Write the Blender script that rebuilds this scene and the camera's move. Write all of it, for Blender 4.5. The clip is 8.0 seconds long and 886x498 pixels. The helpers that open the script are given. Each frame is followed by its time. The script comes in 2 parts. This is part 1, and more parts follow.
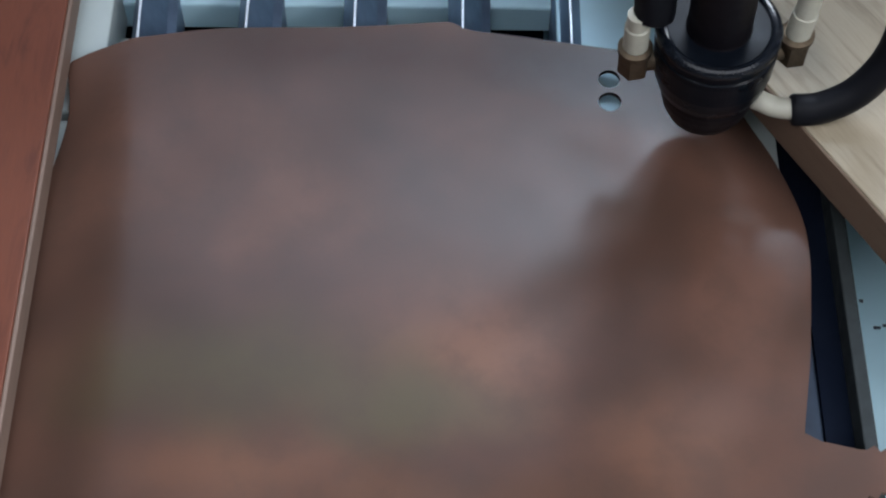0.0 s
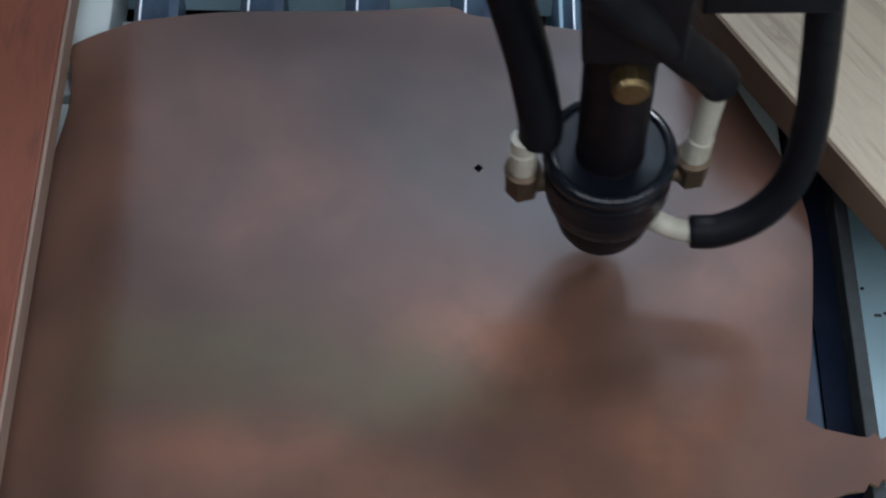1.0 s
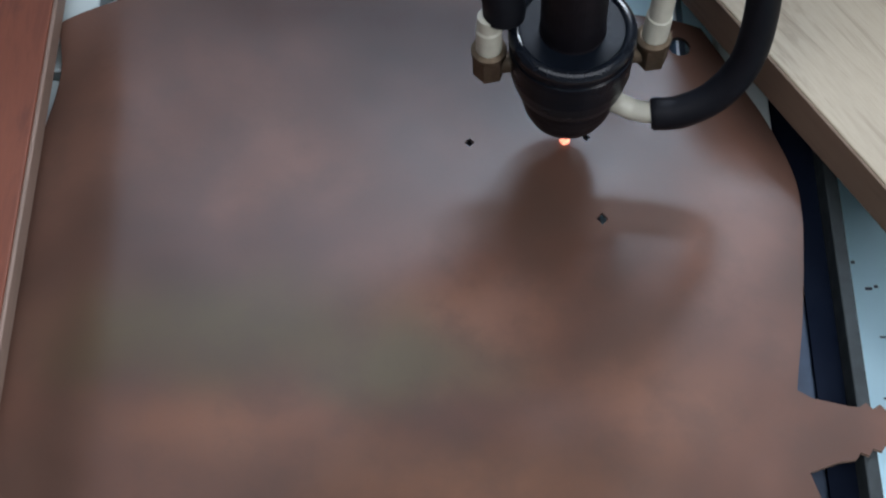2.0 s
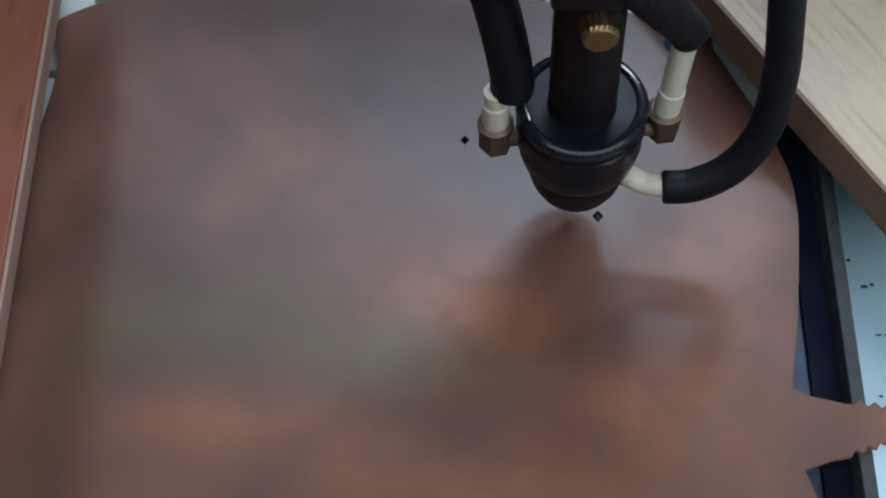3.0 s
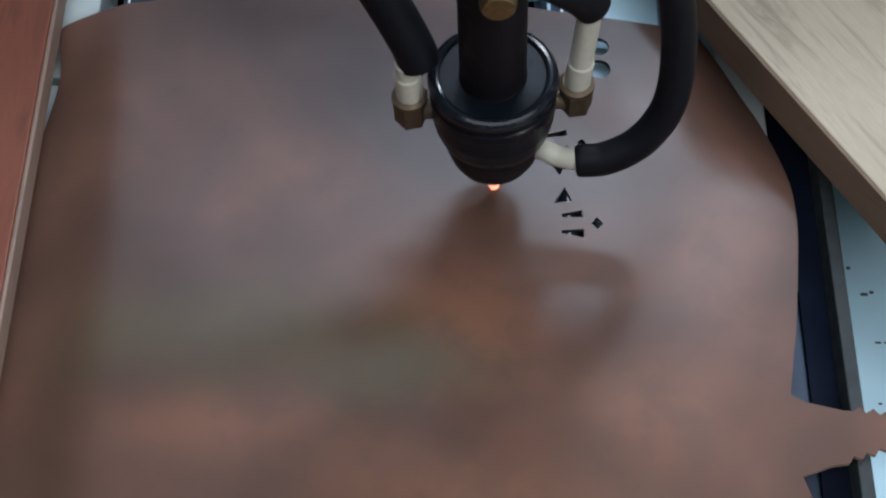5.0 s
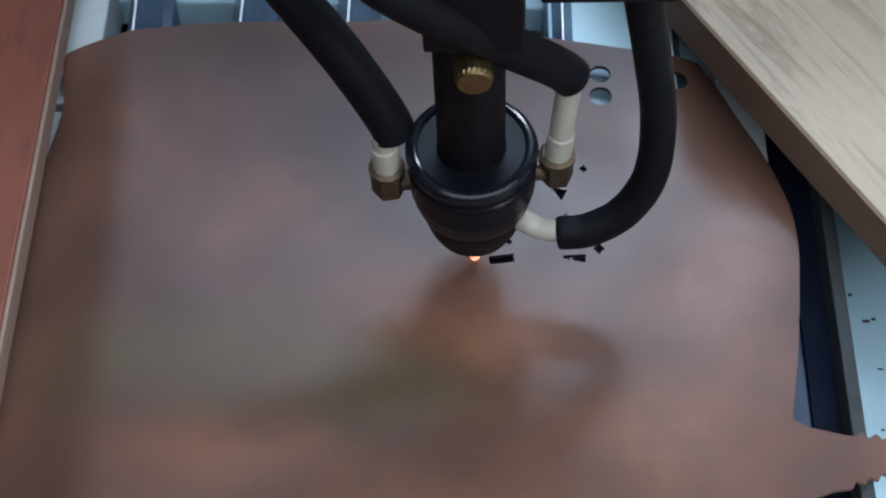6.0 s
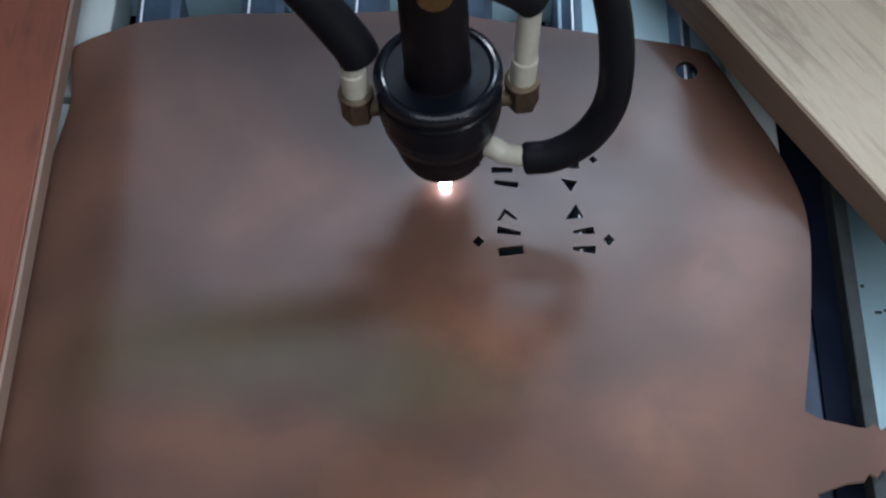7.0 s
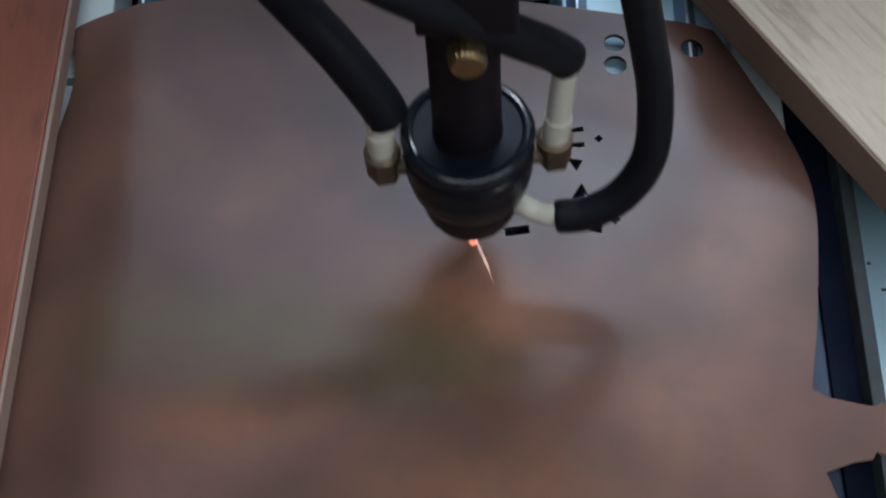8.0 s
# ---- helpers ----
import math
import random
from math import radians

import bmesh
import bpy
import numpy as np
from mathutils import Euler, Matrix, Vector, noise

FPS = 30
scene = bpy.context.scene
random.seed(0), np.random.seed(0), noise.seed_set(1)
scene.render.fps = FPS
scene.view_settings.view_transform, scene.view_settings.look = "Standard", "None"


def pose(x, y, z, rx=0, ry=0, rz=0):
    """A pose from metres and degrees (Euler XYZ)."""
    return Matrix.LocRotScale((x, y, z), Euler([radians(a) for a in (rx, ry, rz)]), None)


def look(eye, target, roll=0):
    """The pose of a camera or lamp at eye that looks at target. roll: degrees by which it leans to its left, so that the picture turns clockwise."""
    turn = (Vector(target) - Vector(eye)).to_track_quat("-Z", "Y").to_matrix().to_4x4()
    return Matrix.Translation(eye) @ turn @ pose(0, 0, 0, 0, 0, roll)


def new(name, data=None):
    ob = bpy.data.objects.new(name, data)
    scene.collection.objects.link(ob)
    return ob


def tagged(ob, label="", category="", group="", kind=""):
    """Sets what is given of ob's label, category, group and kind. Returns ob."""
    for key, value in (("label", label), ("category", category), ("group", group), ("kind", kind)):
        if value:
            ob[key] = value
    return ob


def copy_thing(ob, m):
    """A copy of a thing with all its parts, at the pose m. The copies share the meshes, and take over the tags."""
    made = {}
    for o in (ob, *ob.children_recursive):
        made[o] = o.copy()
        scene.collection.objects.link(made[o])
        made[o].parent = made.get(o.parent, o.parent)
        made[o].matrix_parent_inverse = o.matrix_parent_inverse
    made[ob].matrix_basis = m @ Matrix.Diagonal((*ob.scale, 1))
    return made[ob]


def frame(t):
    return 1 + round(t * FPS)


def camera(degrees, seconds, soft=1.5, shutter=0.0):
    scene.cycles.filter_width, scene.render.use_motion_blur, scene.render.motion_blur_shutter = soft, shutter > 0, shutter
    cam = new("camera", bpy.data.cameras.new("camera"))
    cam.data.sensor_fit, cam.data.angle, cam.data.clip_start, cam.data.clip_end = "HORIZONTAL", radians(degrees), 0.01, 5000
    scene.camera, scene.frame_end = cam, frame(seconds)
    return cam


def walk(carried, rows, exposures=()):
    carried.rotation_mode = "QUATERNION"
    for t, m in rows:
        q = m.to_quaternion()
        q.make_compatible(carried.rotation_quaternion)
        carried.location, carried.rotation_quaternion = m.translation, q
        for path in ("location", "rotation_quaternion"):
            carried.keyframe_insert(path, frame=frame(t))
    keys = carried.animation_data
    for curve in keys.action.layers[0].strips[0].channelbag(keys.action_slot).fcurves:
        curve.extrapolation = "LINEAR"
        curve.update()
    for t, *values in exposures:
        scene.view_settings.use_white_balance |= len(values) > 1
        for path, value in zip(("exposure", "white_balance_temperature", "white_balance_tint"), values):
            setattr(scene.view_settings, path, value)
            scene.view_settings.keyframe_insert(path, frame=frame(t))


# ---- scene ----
# A laser cutting head over a brown hide on a knife-strip bed. Lengths in the plan are mostly in millimetres.
MM = 0.001

# ---- camera ----
cam = camera(33.0, 8.0, soft=2.2, shutter=0.5)


def eye_pose(x, y, z, yaw, down, lean):
    return pose(x, y, z, 90 - down, 0, yaw) @ pose(0, 0, 0, 0, 0, -lean)


PATH = [
    (0.0, 0.0000, -0.3000, 0.5196, 0.00, 60.00, -0.60),
    (0.5, -0.0007, -0.3015, 0.5200, -0.04, 59.90, -0.77),
    (1.0, -0.0040, -0.2990, 0.5202, -0.61, 60.66, -1.43),
    (1.5, -0.0039, -0.3062, 0.5155, -1.20, 60.60, -1.77),
    (3.0, -0.0014, -0.3119, 0.5130, -1.18, 60.35, -1.77),
    (3.5, -0.0003, -0.3148, 0.5110, -1.00, 60.39, -1.71),
    (4.0, 0.0010, -0.3173, 0.5110, -0.76, 60.38, -1.54),
    (4.5, 0.0023, -0.3132, 0.5146, -0.53, 60.41, -1.32),
    (6.0, 0.0031, -0.3224, 0.5096, -0.14, 58.12, -1.12),
    (6.5, 0.0025, -0.3214, 0.5092, 0.11, 58.13, -0.93),
    (7.0, 0.0045, -0.3215, 0.5066, 0.77, 58.36, -0.21),
    (7.5, 0.0021, -0.3212, 0.5063, 0.51, 58.82, -0.14),
    (8.0, 0.0015, -0.3196, 0.5063, 0.66, 59.26, 0.07),
]
# the camera's exposure and white balance drift a little
TINTS = [(0.0, -0.14, 6080, 10), (0.5, -0.14, 6080, 10), (1.0, -0.34, 6060, 10), (1.5, -0.02, 6020, 10), (3.0, -0.10, 6010, 10), (4.5, -0.12, 6160, 10), (5.9, 0.0, 5800, 10), (6.5, -0.15, 5900, 10), (7.5, -0.16, 5960, 10), (8.0, -0.30, 5960, 10)]
walk(cam, [(row[0], eye_pose(*row[1:])) for row in PATH], TINTS)

# ---- light ----
world = bpy.data.worlds.new("world")
scene.world = world
world.use_nodes = True
world.node_tree.nodes["Background"].inputs[0].default_value = (0.55, 0.70, 0.85, 1)
world.node_tree.nodes["Background"].inputs[1].default_value = 0.25


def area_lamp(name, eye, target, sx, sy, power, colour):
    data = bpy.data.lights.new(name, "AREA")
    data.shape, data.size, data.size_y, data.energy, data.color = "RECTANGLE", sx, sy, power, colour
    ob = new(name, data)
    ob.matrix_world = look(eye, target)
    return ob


# unseen broad fill from above, added to weaken the head's shadow
area_lamp("fill_lamp", (0.0, -0.75, 2.0), (0.0, -0.75, 0), 3.0, 1.2, 34, (0.97, 0.97, 1.0))
# an unseen long lamp behind the machine, turned in plan for the head's shadow
long_lamp = area_lamp("unseen_long_lamp", (1.0, 2.3, 1.95), (0.0, 0.0, 0), 2.1, 0.30, 78, (0.90, 0.94, 1.0))
long_lamp.matrix_world = pose(1.0, 2.3, 1.95, -45, 0, 17)
# unseen lamps added behind the bed for the sheen on the hide
area_lamp("unseen_panel", (0.14, 1.33, 2.0), (0.14, 1.33, 0), 0.5, 0.22, 5, (0.74, 0.84, 1.0))
area_lamp("unseen_panel", (-0.35, 1.28, 2.0), (-0.35, 1.28, 0), 0.9, 0.26, 7, (0.72, 0.82, 1.0))
area_lamp("unseen_panel", (0.45, 1.36, 1.99), (0.45, 1.36, 0), 0.24, 0.22, 9, (0.72, 0.86, 1.0))
# two unseen lamps added at the front, for fill and rim glints
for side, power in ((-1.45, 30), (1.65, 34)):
    area_lamp("unseen_panel", (side, -1.50, 2.0), (side, -1.50, 0), 0.60, 0.60, power, (1.0, 0.96, 0.93))

# ---- materials ----


class Mat:
    """A node material that is built step by step."""

    def __init__(self, name, colour=(0.5, 0.5, 0.5), rough=0.5, metal=0.0, spec=0.5):
        self.m = bpy.data.materials.new(name)
        self.m.use_nodes = True
        self.t = self.m.node_tree
        self.b = self.t.nodes["Principled BSDF"]
        self.b.inputs["Base Color"].default_value = (*colour, 1)
        self.b.inputs["Roughness"].default_value = rough
        self.b.inputs["Metallic"].default_value = metal
        self.b.inputs["Specular IOR Level"].default_value = spec
        self.co = self.t.nodes.new("ShaderNodeTexCoord").outputs["Object"]

    def node(self, kind, **values):
        n = self.t.nodes.new(kind)
        for k, v in values.items():
            n.inputs[k.replace("_", " ")].default_value = v
        return n

    def link(self, a, b):
        self.t.links.new(a, b)

    def mapped(self, scale=(1, 1, 1), turn=(0, 0, 0)):
        n = self.t.nodes.new("ShaderNodeMapping")
        n.inputs["Scale"].default_value = scale
        n.inputs["Rotation"].default_value = turn
        self.link(self.co, n.inputs["Vector"])
        return n.outputs[0]

    def noise(self, scale, detail=3.0, rough=0.5, vec=None, distortion=0.0):
        n = self.node("ShaderNodeTexNoise", Scale=scale, Detail=detail, Roughness=rough, Distortion=distortion)
        self.link(vec if vec is not None else self.co, n.inputs["Vector"])
        return n.outputs["Fac"]

    def ramp(self, fac, stops, soft=False):
        n = self.t.nodes.new("ShaderNodeValToRGB")
        n.color_ramp.interpolation = "EASE" if soft else "LINEAR"
        while len(n.color_ramp.elements) < len(stops):
            n.color_ramp.elements.new(0.5)
        for e, (p, c) in zip(n.color_ramp.elements, stops):
            e.position = p
            e.color = (*c, 1) if isinstance(c, tuple) else (c, c, c, 1)
        self.link(fac, n.inputs[0])
        return n.outputs[0]

    def mix(self, fac, a, b, mode="MIX"):
        n = self.t.nodes.new("ShaderNodeMix")
        n.data_type, n.blend_type = "RGBA", mode
        for sock, v in ((n.inputs[0], fac), (n.inputs[6], a), (n.inputs[7], b)):
            if isinstance(v, float):
                sock.default_value = v
            elif isinstance(v, tuple):
                sock.default_value = (*v, 1)
            else:
                self.link(v, sock)
        return n.outputs[2]

    def colour(self, sock):
        self.link(sock, self.b.inputs["Base Color"])
        return self

    def rough(self, sock):
        self.link(sock, self.b.inputs["Roughness"])
        return self

    def bump(self, layers):
        last = None
        for sock, strength, distance in layers:
            n = self.node("ShaderNodeBump", Strength=strength, Distance=distance)
            self.link(sock, n.inputs["Height"])
            if last:
                self.link(last, n.inputs["Normal"])
            last = n.outputs[0]
        self.link(last, self.b.inputs["Normal"])
        return self


def leather_material():
    m = Mat("brown_leather", rough=0.4, spec=0.38)
    big = m.noise(13, 2, 0.45, distortion=0.3)
    mid = m.noise(38, 4, 0.6)
    fine = m.noise(900, 3, 0.6)
    c = m.ramp(big, [(0.30, (0.067, 0.038, 0.027)), (0.50, (0.104, 0.054, 0.038)), (0.70, (0.159, 0.079, 0.054))])
    # uneven dye, light and shade partly put into it: paler russet, darker olive areas
    # the first two also hold painted shade along the hide's back edge
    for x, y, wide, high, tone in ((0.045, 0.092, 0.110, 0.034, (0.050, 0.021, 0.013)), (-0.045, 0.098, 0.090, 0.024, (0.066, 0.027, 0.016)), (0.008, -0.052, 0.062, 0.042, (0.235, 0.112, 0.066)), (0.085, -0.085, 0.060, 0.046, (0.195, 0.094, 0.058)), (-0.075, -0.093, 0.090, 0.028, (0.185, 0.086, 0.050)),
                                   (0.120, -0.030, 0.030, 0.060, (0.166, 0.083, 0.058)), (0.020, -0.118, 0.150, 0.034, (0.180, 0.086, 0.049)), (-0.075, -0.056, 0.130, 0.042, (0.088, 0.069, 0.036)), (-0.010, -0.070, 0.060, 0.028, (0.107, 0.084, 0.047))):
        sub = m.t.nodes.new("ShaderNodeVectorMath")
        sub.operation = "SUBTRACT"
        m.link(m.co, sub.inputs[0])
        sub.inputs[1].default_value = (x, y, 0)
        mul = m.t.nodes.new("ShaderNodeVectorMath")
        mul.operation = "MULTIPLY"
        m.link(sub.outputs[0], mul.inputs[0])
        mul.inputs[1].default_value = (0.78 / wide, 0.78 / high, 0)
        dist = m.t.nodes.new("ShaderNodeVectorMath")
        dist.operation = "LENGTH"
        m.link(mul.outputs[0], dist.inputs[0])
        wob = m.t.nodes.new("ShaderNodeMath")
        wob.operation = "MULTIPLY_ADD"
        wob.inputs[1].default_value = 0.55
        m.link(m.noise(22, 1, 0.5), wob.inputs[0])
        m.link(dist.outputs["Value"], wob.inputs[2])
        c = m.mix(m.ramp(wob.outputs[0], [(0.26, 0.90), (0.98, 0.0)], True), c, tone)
    c = m.mix(m.ramp(mid, [(0.38, 0.0), (0.72, 0.42)], True), c, (0.077, 0.047, 0.035))
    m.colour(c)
    m.rough(m.ramp(m.noise(16, 3, 0.6), [(0.3, 0.27), (0.7, 0.38)]))
    m.bump([(m.noise(6, 2, 0.4), 0.25, 0.005), (fine, 0.08, 0.0002)])
    return m.m


def metal_material(name, colour, rough, scale=400, metal=1.0):
    m = Mat(name, colour, rough, metal, 0.5 if metal > 0.1 else 0.11)
    dark = tuple(0.72 * v for v in colour)
    m.colour(m.mix(m.ramp(m.noise(scale, 4, 0.6), [(0.35, 0.0), (0.7, 1.0)]), colour, dark))
    m.rough(m.ramp(m.noise(scale * 0.4, 4), [(0.3, rough * 0.8), (0.7, min(1.0, rough * 1.3))]))
    m.bump([(m.noise(scale * 3, 2), 0.08, 0.0002)])
    return m.m


def wood_material(name, light, dark, stretch, rough=0.5, scale=24):
    m = Mat(name, light, rough)
    v = m.mapped(stretch)
    grain = m.noise(scale * 0.5, 5, 0.62, v, 1.4)
    fibre = m.noise(scale * 5, 3, 0.6, v)
    blot = m.noise(12, 3)
    c = m.ramp(grain, [(0.32, dark), (0.47, light), (0.62, tuple(1.06 * k for k in light)), (0.75, dark)])
    c = m.mix(m.ramp(fibre, [(0.4, 0.0), (0.8, 0.35)]), c, dark)
    c = m.mix(m.ramp(blot, [(0.4, 0.0), (0.75, 0.30)]), c, tuple(0.8 * k for k in light))
    m.colour(c)
    m.bump([(grain, 0.15, 0.0006), (fibre, 0.15, 0.0003)])
    return m.m


def plain_material(name, colour, rough, scale=120, spec=0.5, vary=0.25):
    m = Mat(name, colour, rough, 0.0, spec)
    m.colour(m.mix(m.ramp(m.noise(scale, 4, 0.6), [(0.3, 0.0), (0.75, vary)]), colour, tuple(0.6 * v for v in colour)))
    m.rough(m.ramp(m.noise(scale * 0.5, 3), [(0.3, rough * 0.85), (0.7, min(1, rough * 1.2))]))
    m.bump([(m.noise(scale * 4, 2), 0.1, 0.0003)])
    return m.m


def glow_material(name, colour, strength):
    m = Mat(name, colour, 0.5)
    m.b.inputs["Emission Color"].default_value = (*colour, 1)
    m.b.inputs["Emission Strength"].default_value = strength
    return m.m


LEATHER = leather_material()
RAW_EDGE = plain_material("raw_leather_edge", (0.20, 0.135, 0.10), 0.8, 600, 0.3)
CHAR = plain_material("charred_edge", (0.012, 0.010, 0.009), 0.9, 800, 0.2)
BLACK_ANODISED = metal_material("black_anodised_aluminium", (0.004, 0.006, 0.010), 0.30, 300, 0.0)
BLACK_GLOSS = plain_material("polished_black_rim", (0.006, 0.008, 0.012), 0.14, 300, 0.3)
BLACK_NOZZLE = plain_material("matt_black_metal", (0.006, 0.005, 0.007), 0.5, 300, 0.16)
BLACK_STEEL = plain_material("black_painted_steel", (0.004, 0.007, 0.016), 0.75, 60, 0.08)
RUBBER = plain_material("black_rubber_hose", (0.004, 0.0045, 0.007), 0.55, 200, 0.16)
BRASS = metal_material("dull_brass", (0.29, 0.215, 0.105), 0.38, 500)
NICKEL_BRASS = metal_material("tarnished_brass", (0.14, 0.105, 0.07), 0.5, 500, 0.8)
WHITE_PLASTIC = plain_material("cream_plastic", (0.52, 0.51, 0.42), 0.35, 300, 0.5, 0.3)
ALUMINIUM = metal_material("bright_aluminium", (0.80, 0.84, 0.88), 0.4, 90, 0.6)
BLUE_ALUMINIUM = metal_material("blue_grey_aluminium", (0.19, 0.26, 0.37), 0.42, 90, 0.7)
TRAY_WHITE = plain_material("pale_blue_sheet", (0.52, 0.76, 0.86), 0.45, 40, 0.5, 0.15)
LEDGE_WHITE = plain_material("white_paint", (0.55, 0.62, 0.60), 0.5, 60, 0.5, 0.15)
BLUE_STEEL = metal_material("dark_blue_steel", (0.035, 0.052, 0.083), 0.5, 90, 0.3)
GREY_STEEL = metal_material("grey_steel_rim", (0.032, 0.040, 0.042), 0.6, 200, 0.3)
PALE_PAINT = plain_material("pale_green_grey_paint", (0.42, 0.50, 0.49), 0.5, 60, 0.5, 0.3)
EDGE_ANGLE = math.atan2(-0.19, 0.12)
WOOD_LIGHT = wood_material("pale_oak_veneer", (0.36, 0.305, 0.215), (0.22, 0.175, 0.115), (1, 11, 11), 0.5)
WOOD_EDGE = wood_material("brown_board_edge", (0.15, 0.10, 0.068), (0.10, 0.068, 0.046), (1, 11, 11), 0.65)
WOOD_RED = wood_material("red_brown_board", (0.18, 0.050, 0.022), (0.12, 0.031, 0.014), (9, 1, 9), 0.6)
WOOD_RIM = wood_material("worn_board_edge", (0.25, 0.17, 0.13), (0.20, 0.14, 0.105), (9, 1, 9), 0.6)
PANEL_DARK = plain_material("dark_brown_painted_steel", (0.035, 0.026, 0.024), 0.6, 20)
INK = plain_material("dark_print", (0.05, 0.06, 0.08), 0.6)
ROOM_GREY = plain_material("room_paint", (0.50, 0.51, 0.52), 0.8, 3)
FLARE = glow_material("white_hot_plasma", (1.0, 0.86, 0.88), 60)
SPARK = glow_material("orange_hot_spark", (1.0, 0.70, 0.55), 3.5)
EMBER = glow_material("red_hot_ember", (1.0, 0.34, 0.20), 1.8)

# ---- mesh helpers ----


def mesh_of(name, bm, materials, smooth=False):
    bmesh.ops.recalc_face_normals(bm, faces=bm.faces)
    me = bpy.data.meshes.new(name)
    bm.to_mesh(me)
    bm.free()
    for mat in materials if isinstance(materials, (list, tuple)) else [materials]:
        me.materials.append(mat)
    if smooth:
        for p in me.polygons:
            p.use_smooth = True
        me.set_sharp_from_angle(angle=math.radians(32))
    return me


def part(name, bm, material, parent, label="", smooth=False):
    ob = new(name, mesh_of(name, bm, material, smooth))
    ob.parent = parent
    return tagged(ob, label)


def thing(name, label, category, group="", kind=""):
    ob = new(name)
    ob.empty_display_size = 0.01
    return tagged(ob, label, category, group, kind)


def box_bm(x0, x1, y0, y1, z0, z1, bevel=0.0, seg=2):
    """A bevelled box; millimetres."""
    bm = bmesh.new()
    bmesh.ops.create_cube(bm, size=1)
    for v in bm.verts:
        v.co = Vector(((x0 + x1) / 2 + v.co.x * (x1 - x0), (y0 + y1) / 2 + v.co.y * (y1 - y0), (z0 + z1) / 2 + v.co.z * (z1 - z0))) * MM
    if bevel:
        bmesh.ops.bevel(bm, geom=list(bm.edges), offset=bevel * MM, segments=seg, profile=0.5, affect="EDGES")
    return bm


def lathe_bm(profile, n=48, m=None):
    """Turns (radius, height) pairs, in millimetres, round the z axis."""
    bm = bmesh.new()
    rings = []
    for r, z in profile:
        if r <= 0:
            rings.append([bm.verts.new((0, 0, z * MM))])
        else:
            rings.append([bm.verts.new((r * MM * math.cos(math.tau * i / n), r * MM * math.sin(math.tau * i / n), z * MM)) for i in range(n)])
    for a, b in zip(rings, rings[1:]):
        for i in range(n):
            j = (i + 1) % n
            face = [a[i % len(a)], a[j % len(a)], b[j % len(b)], b[i % len(b)]]
            face = list(dict.fromkeys(face))
            if len(face) > 2:
                bm.faces.new(face)
    if m is not None:
        bm.transform(m)
    return bm


def smooth_line(points, steps=8):
    """A Catmull-Rom line through the points."""
    p = [Vector(q) for q in points]
    p = [2 * p[0] - p[1], *p, 2 * p[-1] - p[-2]]
    out = []
    for a, b, c, d in zip(p, p[1:], p[2:], p[3:]):
        for k in range(steps):
            t = k / steps
            out.append(0.5 * ((2 * b) + (c - a) * t + (2 * a - 5 * b + 4 * c - d) * t * t + (3 * b - a - 3 * c + d) * t ** 3))
    return [*out, p[-2]]


def hose_bm(points, radius, n=20, ridge=0.0):
    """A round hose along a smooth line; millimetres. The ends are closed and slightly rounded."""
    line = smooth_line(points, 10)
    bm = bmesh.new()
    rings, up = [], Vector((0.3, 0.9, 0.1))
    for i, c in enumerate(line):
        d = (line[min(i + 1, len(line) - 1)] - line[max(i - 1, 0)]).normalized()
        u = d.cross(up).normalized()
        w = u.cross(d)
        r = radius * (0.90 if i in (0, len(line) - 1) else 1.0) * (1 + ridge * math.sin(i * 2.1))
        rings.append([bm.verts.new((c + r * (math.cos(math.tau * k / n) * u + math.sin(math.tau * k / n) * w)) * MM) for k in range(n)])
    for a, b in zip(rings, rings[1:]):
        for k in range(n):
            bm.faces.new((a[k], a[(k + 1) % n], b[(k + 1) % n], b[k]))
    bm.faces.new(rings[0][::-1])
    bm.faces.new(rings[-1])
    return bm


# ---- room and machine ----
tagged(new("floor", mesh_of("floor", box_bm(-3000, 3000, -3500, 3500, -960, -940), ROOM_GREY)), "grey workshop floor", "floor", kind="structure")
tagged(new("ceiling", mesh_of("ceiling", box_bm(-3000, 3000, -3500, 3500, 2010, 2060), ROOM_GREY)), "plain grey workshop ceiling", "ceiling", kind="structure")
for wall_name, b in (("wall_north", (-3000, 3000, 3400, 3500)), ("wall_south", (-3000, 3000, -3500, -3400)), ("wall_east", (2900, 3000, -3400, 3400)), ("wall_west", (-3000, -2900, -3400, 3400))):
    tagged(new(wall_name, mesh_of(wall_name, box_bm(*b, -940, 2010), ROOM_GREY)), "plain grey workshop wall", "wall", kind="structure")

# unseen panels, added to block light and darken the hide's reflections
hood = thing("dark_panels", "unseen plain dark panels added to shade the cutting bed", "machine hood", kind="structure")
part("side_panel", box_bm(-270, -262, -420, 300, -93, 600), PANEL_DARK, hood)
part("rear_panel", box_bm(-262, 420, 300, 308, -93, 250), PANEL_DARK, hood)
bed = thing("cutting_bed", "pale blue sheet-metal tray of a cutting machine", "machine bed", kind="structure")
part("tray", box_bm(-420, 420, -420, 520, -110, -93), TRAY_WHITE, bed, "pale blue painted tray floor")
part("cabinet", box_bm(-430, 430, -430, 530, -940, -110), PALE_PAINT, bed)
part("strip_rest", box_bm(122, 148.0, -330, -26, -40, -16, 0.8), BLUE_STEEL, bed, "blue-grey aluminium rest")
part("black_channel", box_bm(148.0, 158.8, -330, -26.05, -60, -14), BLACK_STEEL, bed, "black painted steel channel")
part("black_channel", box_bm(141.5, 158.8, -26, 150, -60, -14), BLACK_STEEL, bed, "black painted steel channel")
part("rim", box_bm(158.8, 164.2, -330, 290, -93, -2.2, 0.6), GREY_STEEL, bed, "dull grey steel rim")
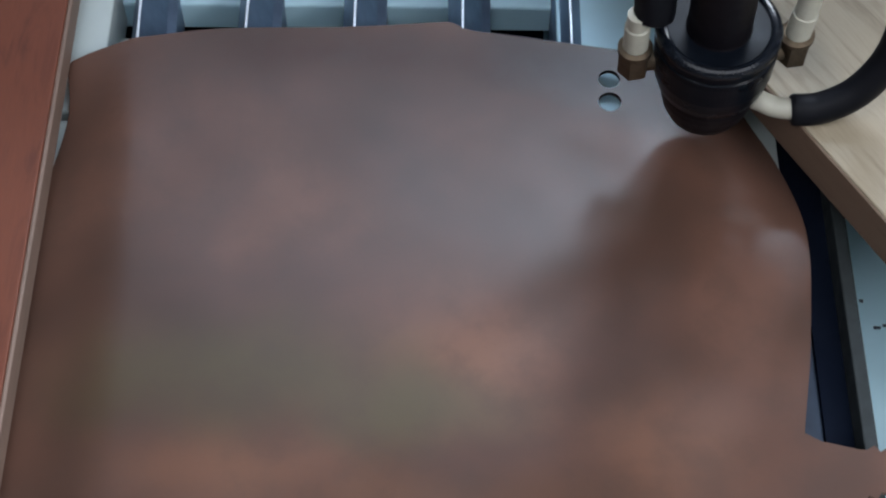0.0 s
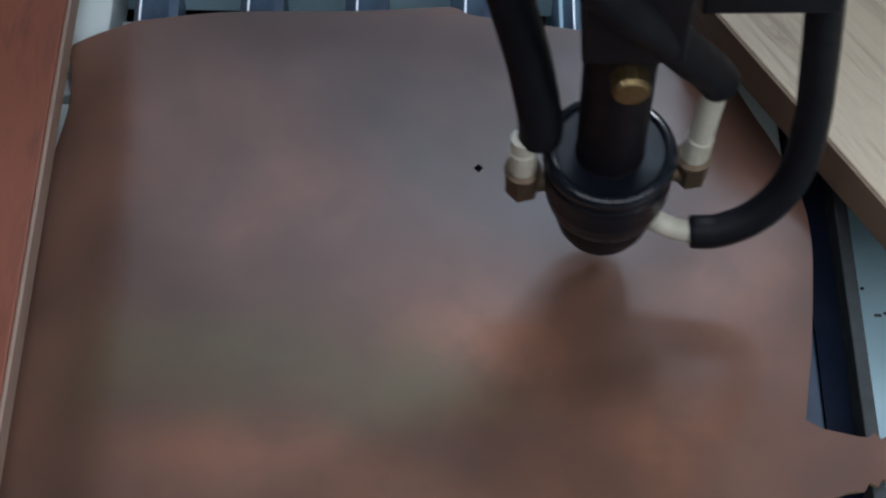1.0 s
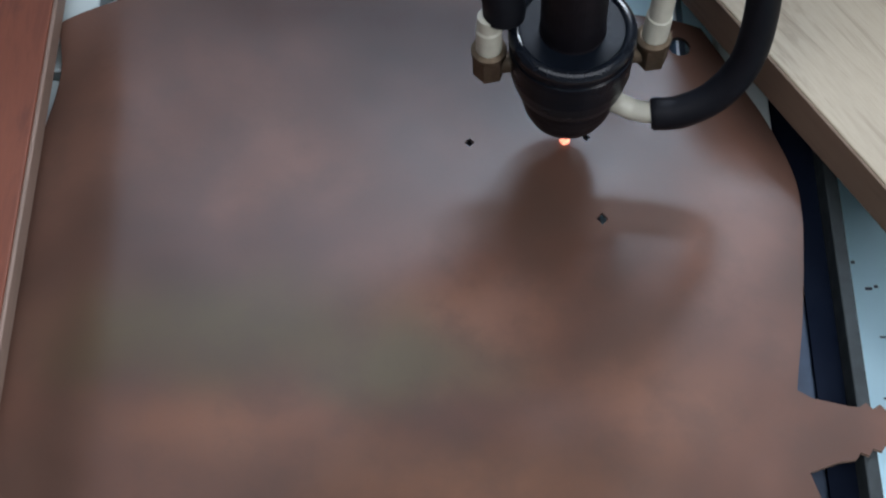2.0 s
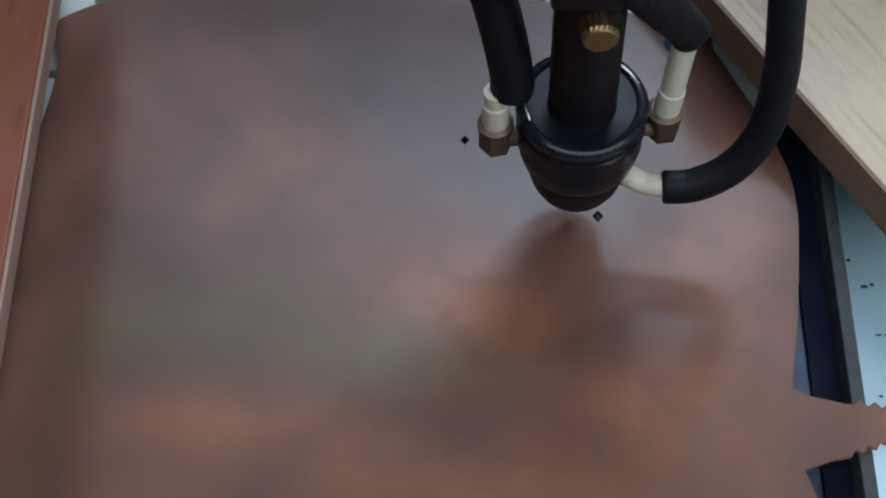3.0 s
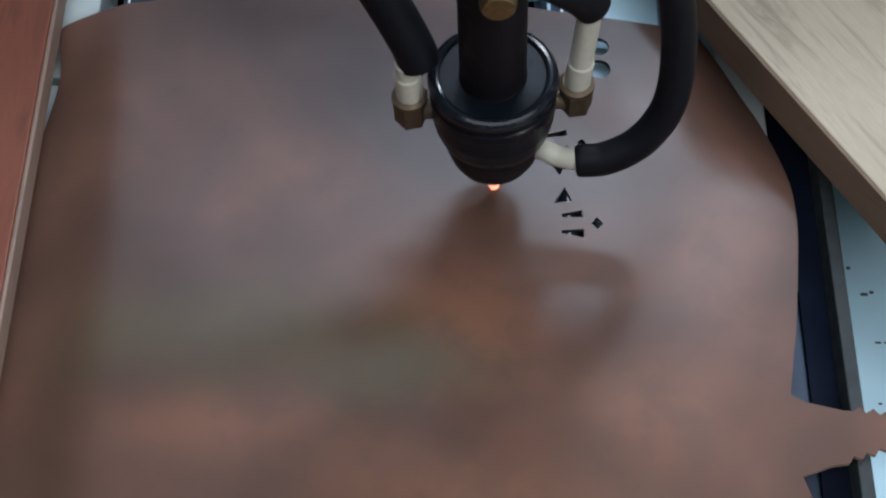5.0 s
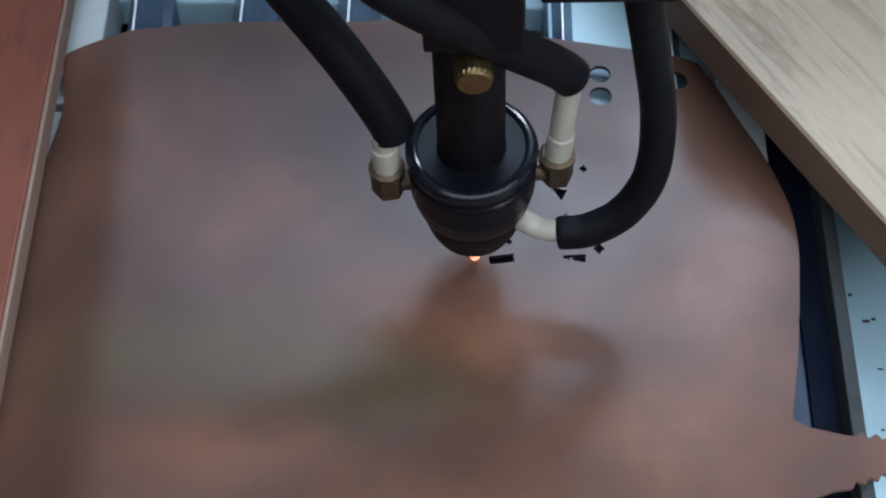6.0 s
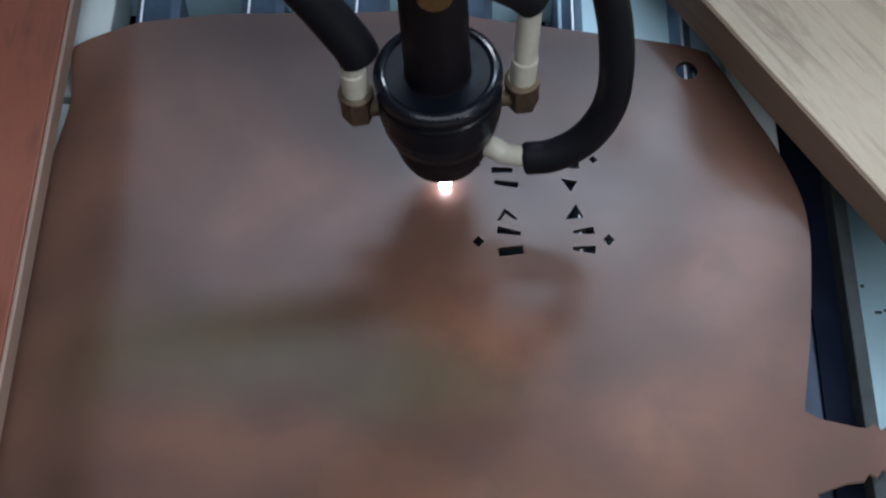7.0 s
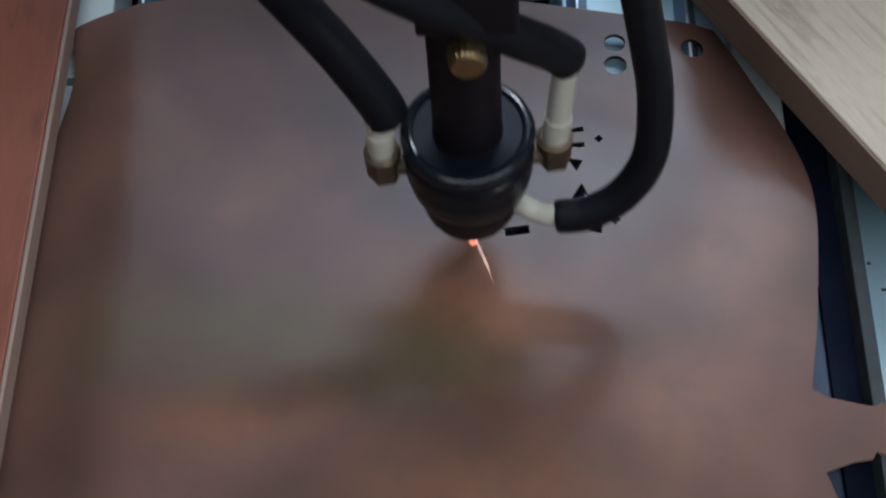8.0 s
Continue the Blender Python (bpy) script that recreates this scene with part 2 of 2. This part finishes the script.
for i, (mx, my, mw, mh) in enumerate(((176.3, -2.4, 1.6, 1.4), (181.4, -15, 3.0, 1.3), (184.6, -14, 1.7, 1.3), (184.3, -37.5, 2.4, 0.8), (187.4, -37.5, 1.1, 0.8), (181.5, -65, 1.5, 0.9), (169, -49, 0.9, 0.8))):
    part("print_mark", box_bm(mx - mw / 2, mx + mw / 2, my - mh / 2, my + mh / 2, -36, -35.8), INK, bed)
part("ledge", box_bm(-190, -150, 14, 68.5, -40, -11, 1.0), LEDGE_WHITE, bed, "pale ledge of the tray")
part("ledge", box_bm(-190, -150, 72.5, 150, -40, -11, 1.0), LEDGE_WHITE, bed, "pale ledge of the tray")
part("ledge", box_bm(122, 141.4, 43, 150, -30, -8.2, 1.0), LEDGE_WHITE, bed, "pale ledge of the tray")
part("board_rest", box_bm(240, 320, 10, 90, -93, 11), GREY_STEEL, bed)
part("side_sheet", box_bm(164.2, 420, -330, 290, -46, -36), TRAY_WHITE, bed, "pale blue painted side sheet")
part("floor_plate", box_bm(-240, 120, 60, 130, -40, -33, 0.6), PALE_PAINT, bed, "pale green-grey plate between the strips")
# black strip painting the shade in the gap before the cross beam
part("shade_strip", box_bm(-240, 48, 126, 160, -72, -60, 1.0), BLACK_STEEL, bed, "black strip standing in for the shade under the cross beam")
part("rest_plate", box_bm(50, 121, 64, 190, -16, -12.5, 0.4), TRAY_WHITE, bed, "pale rest plate under the hide")
part("cross_beam", box_bm(-240, 141, 145, 185, -44, -26, 1.5), TRAY_WHITE, bed, "pale green-grey painted cross beam")


def strip_bm(y0, y1):
    """An extruded aluminium knife strip: a narrow crest on a broad foot."""
    bm = bmesh.new()
    section = [(-6.5, -42), (-6.5, -20), (-0.5, -2.4), (0.5, -2.4), (9, -20), (13, -22), (13, -42)]
    ends = [[bm.verts.new((x * MM, y * MM, z * MM)) for x, z in section] for y in (y0, y1)]
    n = len(section)
    for i in range(n):
        bm.faces.new((ends[0][i], ends[0][(i + 1) % n], ends[1][(i + 1) % n], ends[1][i]))
    bm.faces.new(ends[0])
    bm.faces.new(ends[1][::-1])
    bmesh.ops.bevel(bm, geom=[e for e in bm.edges if abs(e.verts[0].co.y - e.verts[1].co.y) > 0.1], offset=0.3 * MM, segments=2, affect="EDGES")
    return bm


strip = tagged(new("knife_strip", mesh_of("knife_strip", strip_bm(-330, 290), BLUE_ALUMINIUM)), "blue-grey aluminium knife strip under the hide", "support strip", "knife strips of the bed")
part("crest", box_bm(-0.6, 0.6, -330, 290, -3.2, -2.1, 0.2), ALUMINIUM, strip, "bright worn crest of the strip")
strip.matrix_basis = pose(-0.1308, 0, 0, 0, 0, 2.2)
for k in range(1, 6):
    copy_thing(strip, pose((-135.7 + 47.8 * k) * MM, 0, 0))

# ---- cuts ----


def wedge(cx, cy, w, left, right, tilt=0.0):
    """A bar w long that is left high at one end and right high at the other."""
    w, left, right = w + 0.4, left + 0.5, right + 0.5
    pts = [(-w / 2, -left / 2), (w / 2, -right / 2), (w / 2, right / 2), (-w / 2, left / 2)]
    c, s = math.cos(tilt), math.sin(tilt)
    return [(cx + c * x - s * y, cy + s * x + c * y) for x, y in pts]


def diamond(cx, cy, rx, ry):
    return [(cx - rx, cy), (cx, cy - ry), (cx + rx, cy), (cx, cy + ry)]


def triangle(cx, cy, w, h, lean):
    return [(cx - w / 2, cy - h / 2), (cx + w / 2, cy - h / 2 + lean), (cx + 0.1 * w, cy + h / 2)]


def chevron(cx, cy, w, h, t):
    return [(cx - w / 2, cy - h / 2), (cx - w / 2 + 1.6, cy - h / 2), (cx - 0.8, cy + h / 2 - t), (cx + w / 2 - 1.4, cy - h / 2 + 0.5), (cx + w / 2, cy - h / 2 + 1), (cx - 0.9, cy + h / 2)]


# outline and the second at which the piece drops out
CUTS = [
    (diamond(13.3, 31.8, 2.0, 2.1), 0.88), (diamond(66.5, -3.9, 2.3, 2.8), 1.25), (diamond(61.6, 35.1, 1.8, 1.9), 1.66), (diamond(14.4, -5.6, 2.4, 2.6), 5.60),
    (wedge(51.4, 39.1, 7.8, 0.7, 2.3, 0.20), 1.95), (wedge(51.6, 31.8, 7.7, 0.7, 2.4, 0.0), 2.25), (triangle(51.3, 22.2, 6.6, -6.6, -1.4), 2.50), (triangle(53.0, 9.2, 7.3, 7.6, 1.2), 2.75),
    (wedge(56.6, 0.0, 8.0, 0.9, 3.0, 0.12), 3.15), (wedge(56.6, -8.4, 8.6, 0.9, 3.5, -0.06), 3.60),
    (wedge(23.2, 37.0, 8.0, 2.8, 0.7, -0.06), 4.10), (wedge(24.0, 29.2, 8.2, 2.5, 1.7, 0.0), 4.42), (wedge(25.6, 22.5, 9.4, 1.6, 2.2, -0.14), 4.95),
    (chevron(25.9, 7.4, 8.6, 5.8, 2.4), 5.20), (wedge(26.7, -0.8, 9.2, 3.1, 1.2, -0.18), 5.40), (wedge(27.4, -9.7, 9.6, 3.4, 3.4, 0.16), 5.95)]
ROUND = [(70.4, 73.3, 4.8), (70.6, 85.2, 4.6), (103.6, 82.7, 4.8)]


def ring_points(cx, cy, r, n=28):
    return [(cx + r * math.cos(math.tau * i / n), cy + r * math.sin(math.tau * i / n)) for i in range(n)]


def zigzag(a, b, n, depth):
    """Saw teeth from a to b."""
    a, b = Vector(a), Vector(b)
    side = Vector((-(b - a).y, (b - a).x)).normalized()
    return [tuple(a + (b - a) * (i / (2 * n)) + side * depth * (i % 2)) for i in range(2 * n + 1)]


def hide_outline():
    left = [(-192, -330), (-192, -120), (-186, -40), (-170, 4), (-164.5, 40), (-160.5, 68), (-163, 90), (-158, 96), (-135, 105)]
    top = [(-135, 105), (-97, 110.5), (-46, 112), (-17, 114), (0, 115.4), (5, 114.0), (11, 111), (33, 107.6), (65, 102.5), (97, 97.4), (114, 94)]
    right = [(114, 94), (123, 79), (131, 63), (139, 46), (145.5, 21), (147, 0), (145.5, -19), (142, -47), (137.5, -72), (136.5, -78)]
    line = smooth_line(left, 5)[:-1] + smooth_line(top, 5)[:-1] + smooth_line(right, 5)
    line = [tuple(p) for p in line]
    line += [(142, -81.2), (155, -84.2)] + zigzag((159, -84.6), (215, -92), 11, 2.2)
    line += zigzag((215, -86), (155.5, -105.5), 12, -2.2) + [(149, -106.5), (137.6, -110.8), (141, -122), (146, -160), (150, -330)]
    return line


def add_loop(bm, pts, z):
    vs = [bm.verts.new((x * MM, y * MM, z * MM)) for x, y in pts]
    return [bm.edges.new((vs[i], vs[(i + 1) % len(vs)])) for i in range(len(vs))]


def ease(k):
    k = max(0.0, min(1.0, k))
    return k * k * (3 - 2 * k)


def hide_lie(x, y):
    """How the hide lies on the strips: it droops past the outer strips."""
    past = -131.0 - 0.038 * y - x
    left = (5.0 * ease(past / 34) + 0.10 * max(0.0, past)) * (0.35 + 0.65 * ease((105 - y) / 55))
    past = x - 101 - 0.10 * max(0.0, 60 - y)
    right = (3.4 * ease(past / 30) + 0.05 * max(0.0, past)) * ease((y - 5) / 50)
    return -left - right


def sheet_bm(outline, holes, thick, char_slot=1, relief=None):
    """A flat sheet with holes through it; its cut edges take the second material."""
    bm = bmesh.new()
    edges = add_loop(bm, outline, 0)
    for h in holes:
        edges += add_loop(bm, h, 0)
    bmesh.ops.triangle_fill(bm, use_beauty=True, use_dissolve=False, edges=edges)
    if relief:
        for k in range(50):
            for at, way in (((-0.170 + 0.0068 * k, 0, 0), (1, 0, 0)), ((0, -0.210 + 0.0068 * k, 0), (0, 1, 0))):
                bmesh.ops.bisect_plane(bm, geom=[*bm.verts, *bm.edges, *bm.faces], dist=1e-6, plane_co=at, plane_no=way)
        for v in bm.verts:
            v.co.z = relief(v.co.x / MM, v.co.y / MM) * MM
    low = bmesh.ops.extrude_face_region(bm, geom=list(bm.faces), use_keep_orig=True)
    for v in (g for g in low["geom"] if isinstance(g, bmesh.types.BMVert)):
        v.co.z -= thick * MM
    bm.normal_update()
    marks = [Vector((sum(p[0] for p in h) / len(h), sum(p[1] for p in h) / len(h), 0)) * MM for h in holes or [outline]]
    for f in bm.faces:
        if abs(f.normal.z) < 0.5:
            near = min((f.calc_center_median() - c).length for c in marks)
            f.material_index = char_slot if near < 0.012 else char_slot + 1
    return bm


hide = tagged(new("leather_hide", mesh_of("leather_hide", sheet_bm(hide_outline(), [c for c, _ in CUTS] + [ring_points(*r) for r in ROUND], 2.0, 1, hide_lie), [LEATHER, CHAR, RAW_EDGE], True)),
              "brown glossy leather hide with laser-cut holes on knife strips", "leather")
OFFCUTS = []
for outline, when in CUTS:
    piece = tagged(new("leather_offcut", mesh_of("leather_offcut", sheet_bm(outline, [], 2.0), [LEATHER, CHAR, RAW_EDGE])), "small brown leather piece that drops out of its cut", "leather offcut", "pieces cut from the hide")
    OFFCUTS.append((piece, when))

# ---- boards ----
along = Vector((0.12, -0.19, 0)).normalized()
oak = thing("oak_board", "thick pale oak-veneered board lying across the bed's corner", "wooden board")
oak.matrix_basis = pose(0.1234, 0.0673, 0, 0, 0, math.degrees(EDGE_ANGLE))
part("board", box_bm(-200, 420, 1.2, 165, 11, 32, 0.9), WOOD_LIGHT, oak)
part("edge_strip", box_bm(-200, 420, 0, 1.2, 11, 31.4, 0.4), WOOD_EDGE, oak, "brown edge strip of the board")
red = thing("red_brown_board", "red-brown varnished board with a worn edge lying on the hide", "wooden board")
red.matrix_basis = pose(-0.1612, 0, 0, 0, 0, 0.1)
part("board", box_bm(-98, -2.0, -330, 290, 0.3, 12.4, 0.7), WOOD_RED, red)
part("edge_strip", box_bm(-2.0, 0, -330, 290, 0.3, 12.0, 0.8), WOOD_RIM, red, "worn light brown edge strip")

# ---- laser head ----
head = thing("laser_head", "black anodised laser cutting head with brass fittings and hoses", "laser head")
part("collar", lathe_bm([(0, 42), (20.2, 42), (21.0, 42.8), (22.2, 47), (23.2, 53), (23.4, 59), (23.7, 64), (23.7, 66.6), (23.0, 67.2), (23.0, 68.2), (23.7, 68.8), (23.7, 71.6), (23.5, 72.5), (23.0, 73.3), (22.2, 74.0), (21.3, 74.3), (20.2, 74.4), (19.4, 73.9), (13.4, 73.9), (0, 73.9)], 72), BLACK_ANODISED, head)
part("rim_ring", lathe_bm([(22.9, 71.2), (24.0, 71.4), (24.1, 72.6), (23.7, 73.6), (23.0, 74.3), (22.0, 74.8), (20.9, 75.0), (20.0, 74.7), (20.4, 73.0), (22.9, 71.2)], 72), BLACK_GLOSS, head, "polished black rim")
nozzle = part("nozzle", lathe_bm([(0, 21.2), (12.4, 21.2), (14.2, 21.9), (15.4, 23.2), (17.4, 28), (18.7, 34), (19.2, 38), (19.2, 41.9), (0, 41.9)], 64), BLACK_NOZZLE, head, "black flat-bottomed nozzle holder")
part("tip", lathe_bm([(0, 7.5), (1.2, 7.5), (1.4, 7), (2.6, 7), (3.8, 9), (5.2, 13), (5.6, 16), (6.4, 16.4), (6.4, 21.1), (0, 21.1)], 40), BLACK_NOZZLE, nozzle, "slim black nozzle tip")
part("lens_tube", lathe_bm([(0, 73.9), (12.6, 73.9), (12.2, 74.8), (12.2, 220), (0, 220)], 48), BLACK_NOZZLE, head)
part("mount_block", box_bm(-14, 18, -14, 40, 143, 230, 1.2), BLACK_NOZZLE, head, "black mounting block")
part("arm", box_bm(23, 66, -2, 44, 152, 164, 1.0), BLACK_NOZZLE, head)
part("arm_bracket", box_bm(12, 22.9, 32, 44, 152, 164, 1.0), BLACK_NOZZLE, head)


def knob_bm():
    bm = lathe_bm([(0, 0), (5.0, 0), (6.3, 0.8), (6.3, 6.5), (5.6, 8), (5.2, 8.4), (0, 8.6)], 40)
    for v in bm.verts:
        r = math.hypot(v.co.x, v.co.y)
        if r > 0.006 and 0.0005 < v.co.z < 0.0066:
            k = round(math.atan2(v.co.y, v.co.x) / math.tau * 40)
            v.co.x *= 1.0 - 0.05 * (k % 2)
            v.co.y *= 1.0 - 0.05 * (k % 2)
    bm.transform(pose(0.0015, -0.0108, 0.134, 90, 0, 4))
    return bm


part("thumbscrew", knob_bm(), BRASS, head, "knurled brass thumbscrew")


def hex_bm(r, z0, z1, x, y, turn=0.0):
    bm = lathe_bm([(0, z0), (r * 0.93, z0), (r, z0 + 0.8), (r, z1 - 0.8), (r * 0.93, z1), (0, z1)], 6)
    bm.transform(pose(x * MM, y * MM, 0, 0, 0, turn))
    return bm


def fitting(x, y, lean, turn, top):
    nut = part("fitting", hex_bm(6.4, 50, 61.5, x, y, turn), NICKEL_BRASS, head, "tarnished brass elbow fitting")
    part("collar_ring", lathe_bm([(0, 61.5), (5.4, 61.5), (6.7, 62.2), (6.8, 64.4), (5.2, 65.2), (0, 65.2)], 28, pose(x * MM, y * MM, 0)), NICKEL_BRASS, nut, "brass ring")
    part("stem", hose_bm([(0.70 * x, 0.70 * y, 55), (0.80 * x, 0.80 * y, 55), (0.92 * x, 0.92 * y, 55)], 3.8), NICKEL_BRASS, nut)
    part("sleeve", lathe_bm([(0, 64), (4.9, 64), (4.9, 77), (4.4, 77.6), (4.3, top), (0, top)], 28, pose(x * MM, y * MM, 0.060, 0, lean, 0) @ pose(0, 0, -0.060)), WHITE_PLASTIC, nut, "cream plastic push-in sleeve")


fitting(-31, -2, 0, 12, 84)
fitting(31, 3, 3.6, 8, 107)
left_hose = part("hose", hose_bm([(-26, -0.5, 81), (-27, 2, 90), (-34.5, 10, 113), (-47.5, 21, 143), (-63, 33, 178), (-77.5, 46, 218)], 7.9), RUBBER, head, "black rubber hose", True)
right_hose = part("hose", hose_bm([(35.5, 4, 107), (31, 3, 115), (20.5, -3, 133), (8.5, -9, 153), (-5, -14, 172), (-18, -14, 190), (-32, -8, 218)], 7.2), RUBBER, head, "black rubber hose", True)
barb = part("hose_barb", hose_bm([(14, -4, 35), (20, -8, 36), (25, -10, 35), (31, -12, 36), (36, -12, 37)], 4.2), WHITE_PLASTIC, head, "cream plastic hose barb", True)
air_hose = part("hose", hose_bm([(31.5, -12, 35), (43.5, -12, 36.5), (57, -9, 44), (66.5, -4, 60), (69, 2, 86), (66.5, 6, 116), (61.5, 9, 160), (55, 12, 230)], 6.45), RUBBER, head, "black rubber air hose", True)


def spark_bm(r, seed, spikes):
    """A ragged bright bead with a few short spikes."""
    rng = random.Random(seed)
    bm = bmesh.new()
    bmesh.ops.create_icosphere(bm, subdivisions=2, radius=r * MM)
    for v in bm.verts:
        v.co *= 1 + 0.22 * (rng.random() - 0.5)
    for k in range(spikes):
        a, e = rng.uniform(0, math.tau), rng.uniform(0.1, 0.9)
        d = Vector((math.cos(a) * math.cos(e), math.sin(a) * math.cos(e), math.sin(e)))
        u = d.orthogonal().normalized() * 0.16 * MM
        w = d.cross(u)
        tip = bm.verts.new(d * r * rng.uniform(1.4, 2.6) * MM)
        base = [bm.verts.new(d * r * 0.6 * MM + p) for p in (u, -0.5 * u + 0.87 * w, -0.5 * u - 0.87 * w)]
        for i in range(3):
            bm.faces.new((base[i], base[(i + 1) % 3], tip))
    return bm


flare = part("flare", spark_bm(2.3, 3, 16), FLARE, head, "white-hot flare at the cut", True)
ember = part("ember", spark_bm(2.1, 5, 5), EMBER, head, "red-hot ember at the cut", True)
streak = part("flying_spark", lathe_bm([(0, 0), (0.1, 3), (0.1, 14), (0, 21)], 6), SPARK, head, "thin flying spark")

# ---- motion ----
HEAD = [
    (0.0, 106.6, 55.9),
    (0.1, 106.8, 56.2),
    (0.2, 106.0, 56.3),
    (0.3, 105.7, 56.7),
    (0.4, 87.1, 53.0),
    (0.5, 42.5, 39.5),
    (0.6, 12.6, 31.5),
    (0.7, 13.7, 33.1),
    (0.8, 15.7, 31.8),
    (0.9, 24.5, 23.2),
    (1.0, 61.1, -6.2),
    (1.1, 63.0, -7.0),
    (1.2, 64.1, -5.3),
    (1.3, 64.6, 11.7),
    (1.4, 60.9, 33.2),
    (1.5, 59.8, 35.7),
    (1.6, 62.3, 36.8),
    (1.7, 55.1, 39.5),
    (2.0, 52.5, 34.0),
    (2.3, 51.5, 22.0),
    (2.6, 52.0, 9.0),
    (2.8, 49.1, 4.0),
    (2.9, 52.9, 3.7),
    (3.0, 56.5, -0.7),
    (3.1, 56.5, -0.3),
    (3.2, 51.7, -3.1),
    (3.3, 58.2, -9.4),
    (3.4, 58.4, -8.9),
    (3.5, 53.3, -9.9),
    (3.6, 56.6, -11.6),
    (3.7, 49.4, 1.7),
    (3.8, 18.0, 37.6),
    (3.9, 18.9, 39.1),
    (4.0, 24.5, 38.8),
    (4.1, 16.8, 35.4),
    (4.2, 19.9, 33.3),
    (4.3, 22.0, 29.0),
    (4.4, 18.4, 26.9),
    (4.5, 24.8, 18.9),
    (4.6, 24.1, 21.9),
    (4.7, 28.6, 19.8),
    (5.0, 25.0, 14.0),
    (5.3, 24.5, 5.0),
    (5.6, 25.0, -6.0),
    (5.8, 15.0, -10.3),
    (5.9, 15.0, -7.5),
    (6.0, 16.6, -7.8),
    (6.1, 15.6, 5.0),
    (6.2, 11.0, 33.0),
    (6.3, 4.3, 37.2),
    (6.4, 5.3, 37.4),
    (6.5, 8.0, 34.3),
    (6.6, 7.2, 32.8),
    (6.7, 7.2, 28.2),
    (6.8, 0.5, 32.4),
    (6.9, 2.1, 17.2),
    (7.0, 0.9, 22.0),
    (7.1, 6.0, 23.4),
    (7.2, 2.9, 19.2),
    (7.3, 0.9, 6.1),
    (7.4, 5.6, 4.5),
    (7.5, 4.8, 1.0),
    (7.6, 5.9, -4.8),
    (7.7, 8.3, -3.7),
    (7.8, -0.2, -6.4),
    (7.9, 6.2, -4.5),
    (8.0, 9.9, -13.4),
]
FLARE_ON = (0.6, 0.7, 0.8, 1.5, 1.6, 3.9, 4.0, 4.2, 4.3, 4.5, 6.3, 6.4, 6.6, 6.7, 6.8, 7.0, 7.1, 7.2, 7.7)
EMBER_ON = (1.1, 1.2, 1.9, 2.0, 2.2, 2.3, 2.5, 2.6, 2.8, 2.9, 3.1, 3.2, 3.4, 3.5, 3.6, 4.6, 4.7, 4.9, 5.0, 5.2, 5.3, 5.5, 5.6, 5.8, 5.9, 6.0, 7.3, 7.4, 7.5, 7.8, 7.9, 8.0)


def motions():
    walk(head, [(t, pose(x * MM, y * MM, 0, 0, -2.5, 0)) for t, x, y in HEAD])
    # the free hose leans over as the head goes to the side
    pivot = pose(-0.029, 0.001, 0.077)
    walk(left_hose, [(t, pivot @ pose(0, 0, 0, 0, max(-20, min(8, 6 - 22 * (55 - x) / 45)), 0) @ pivot.inverted()) for t, x, y in HEAD])
    foot = pose(0.040, -0.011, 0.037)
    walk(air_hose, [(t, foot @ pose(0, 0, 0, 0, max(-5, min(1, -4.2 * (58 - x) / 45)), 0) @ foot.inverted()) for t, x, y in HEAD])
    elbow = pose(0.0355, 0.004, 0.107)
    walk(right_hose, [(t, elbow @ pose(0, 0, 0, 0, max(-10, min(2, -9 * (55 - x) / 40)), 0) @ elbow.inverted()) for t, x, y in HEAD])
    tenths = [k / 10 for k in range(81)]
    for spark, lit, low in ((flare, FLARE_ON, 0.0022), (ember, EMBER_ON, 0.0012)):
        walk(spark, [(t, pose(0, -0.0012 if t in lit else 0, low if t in lit else 0.030)) for t in tenths])
    inside, out = pose(0, 0, 0.020), pose(0.001, -0.002, 0.003, 91, 0, 20)
    walk(streak, [(0, inside), (7.9, inside), (8.0, out)])
    for piece, when in OFFCUTS:
        rest = pose(0, 0, 0)
        walk(piece, [(0, rest), (when, rest), (when + 0.1, pose(0, 0, -0.045)), (when + 0.16, pose(0, 0, -0.0908)), (8.5, pose(0, 0, -0.0908))])


motions()
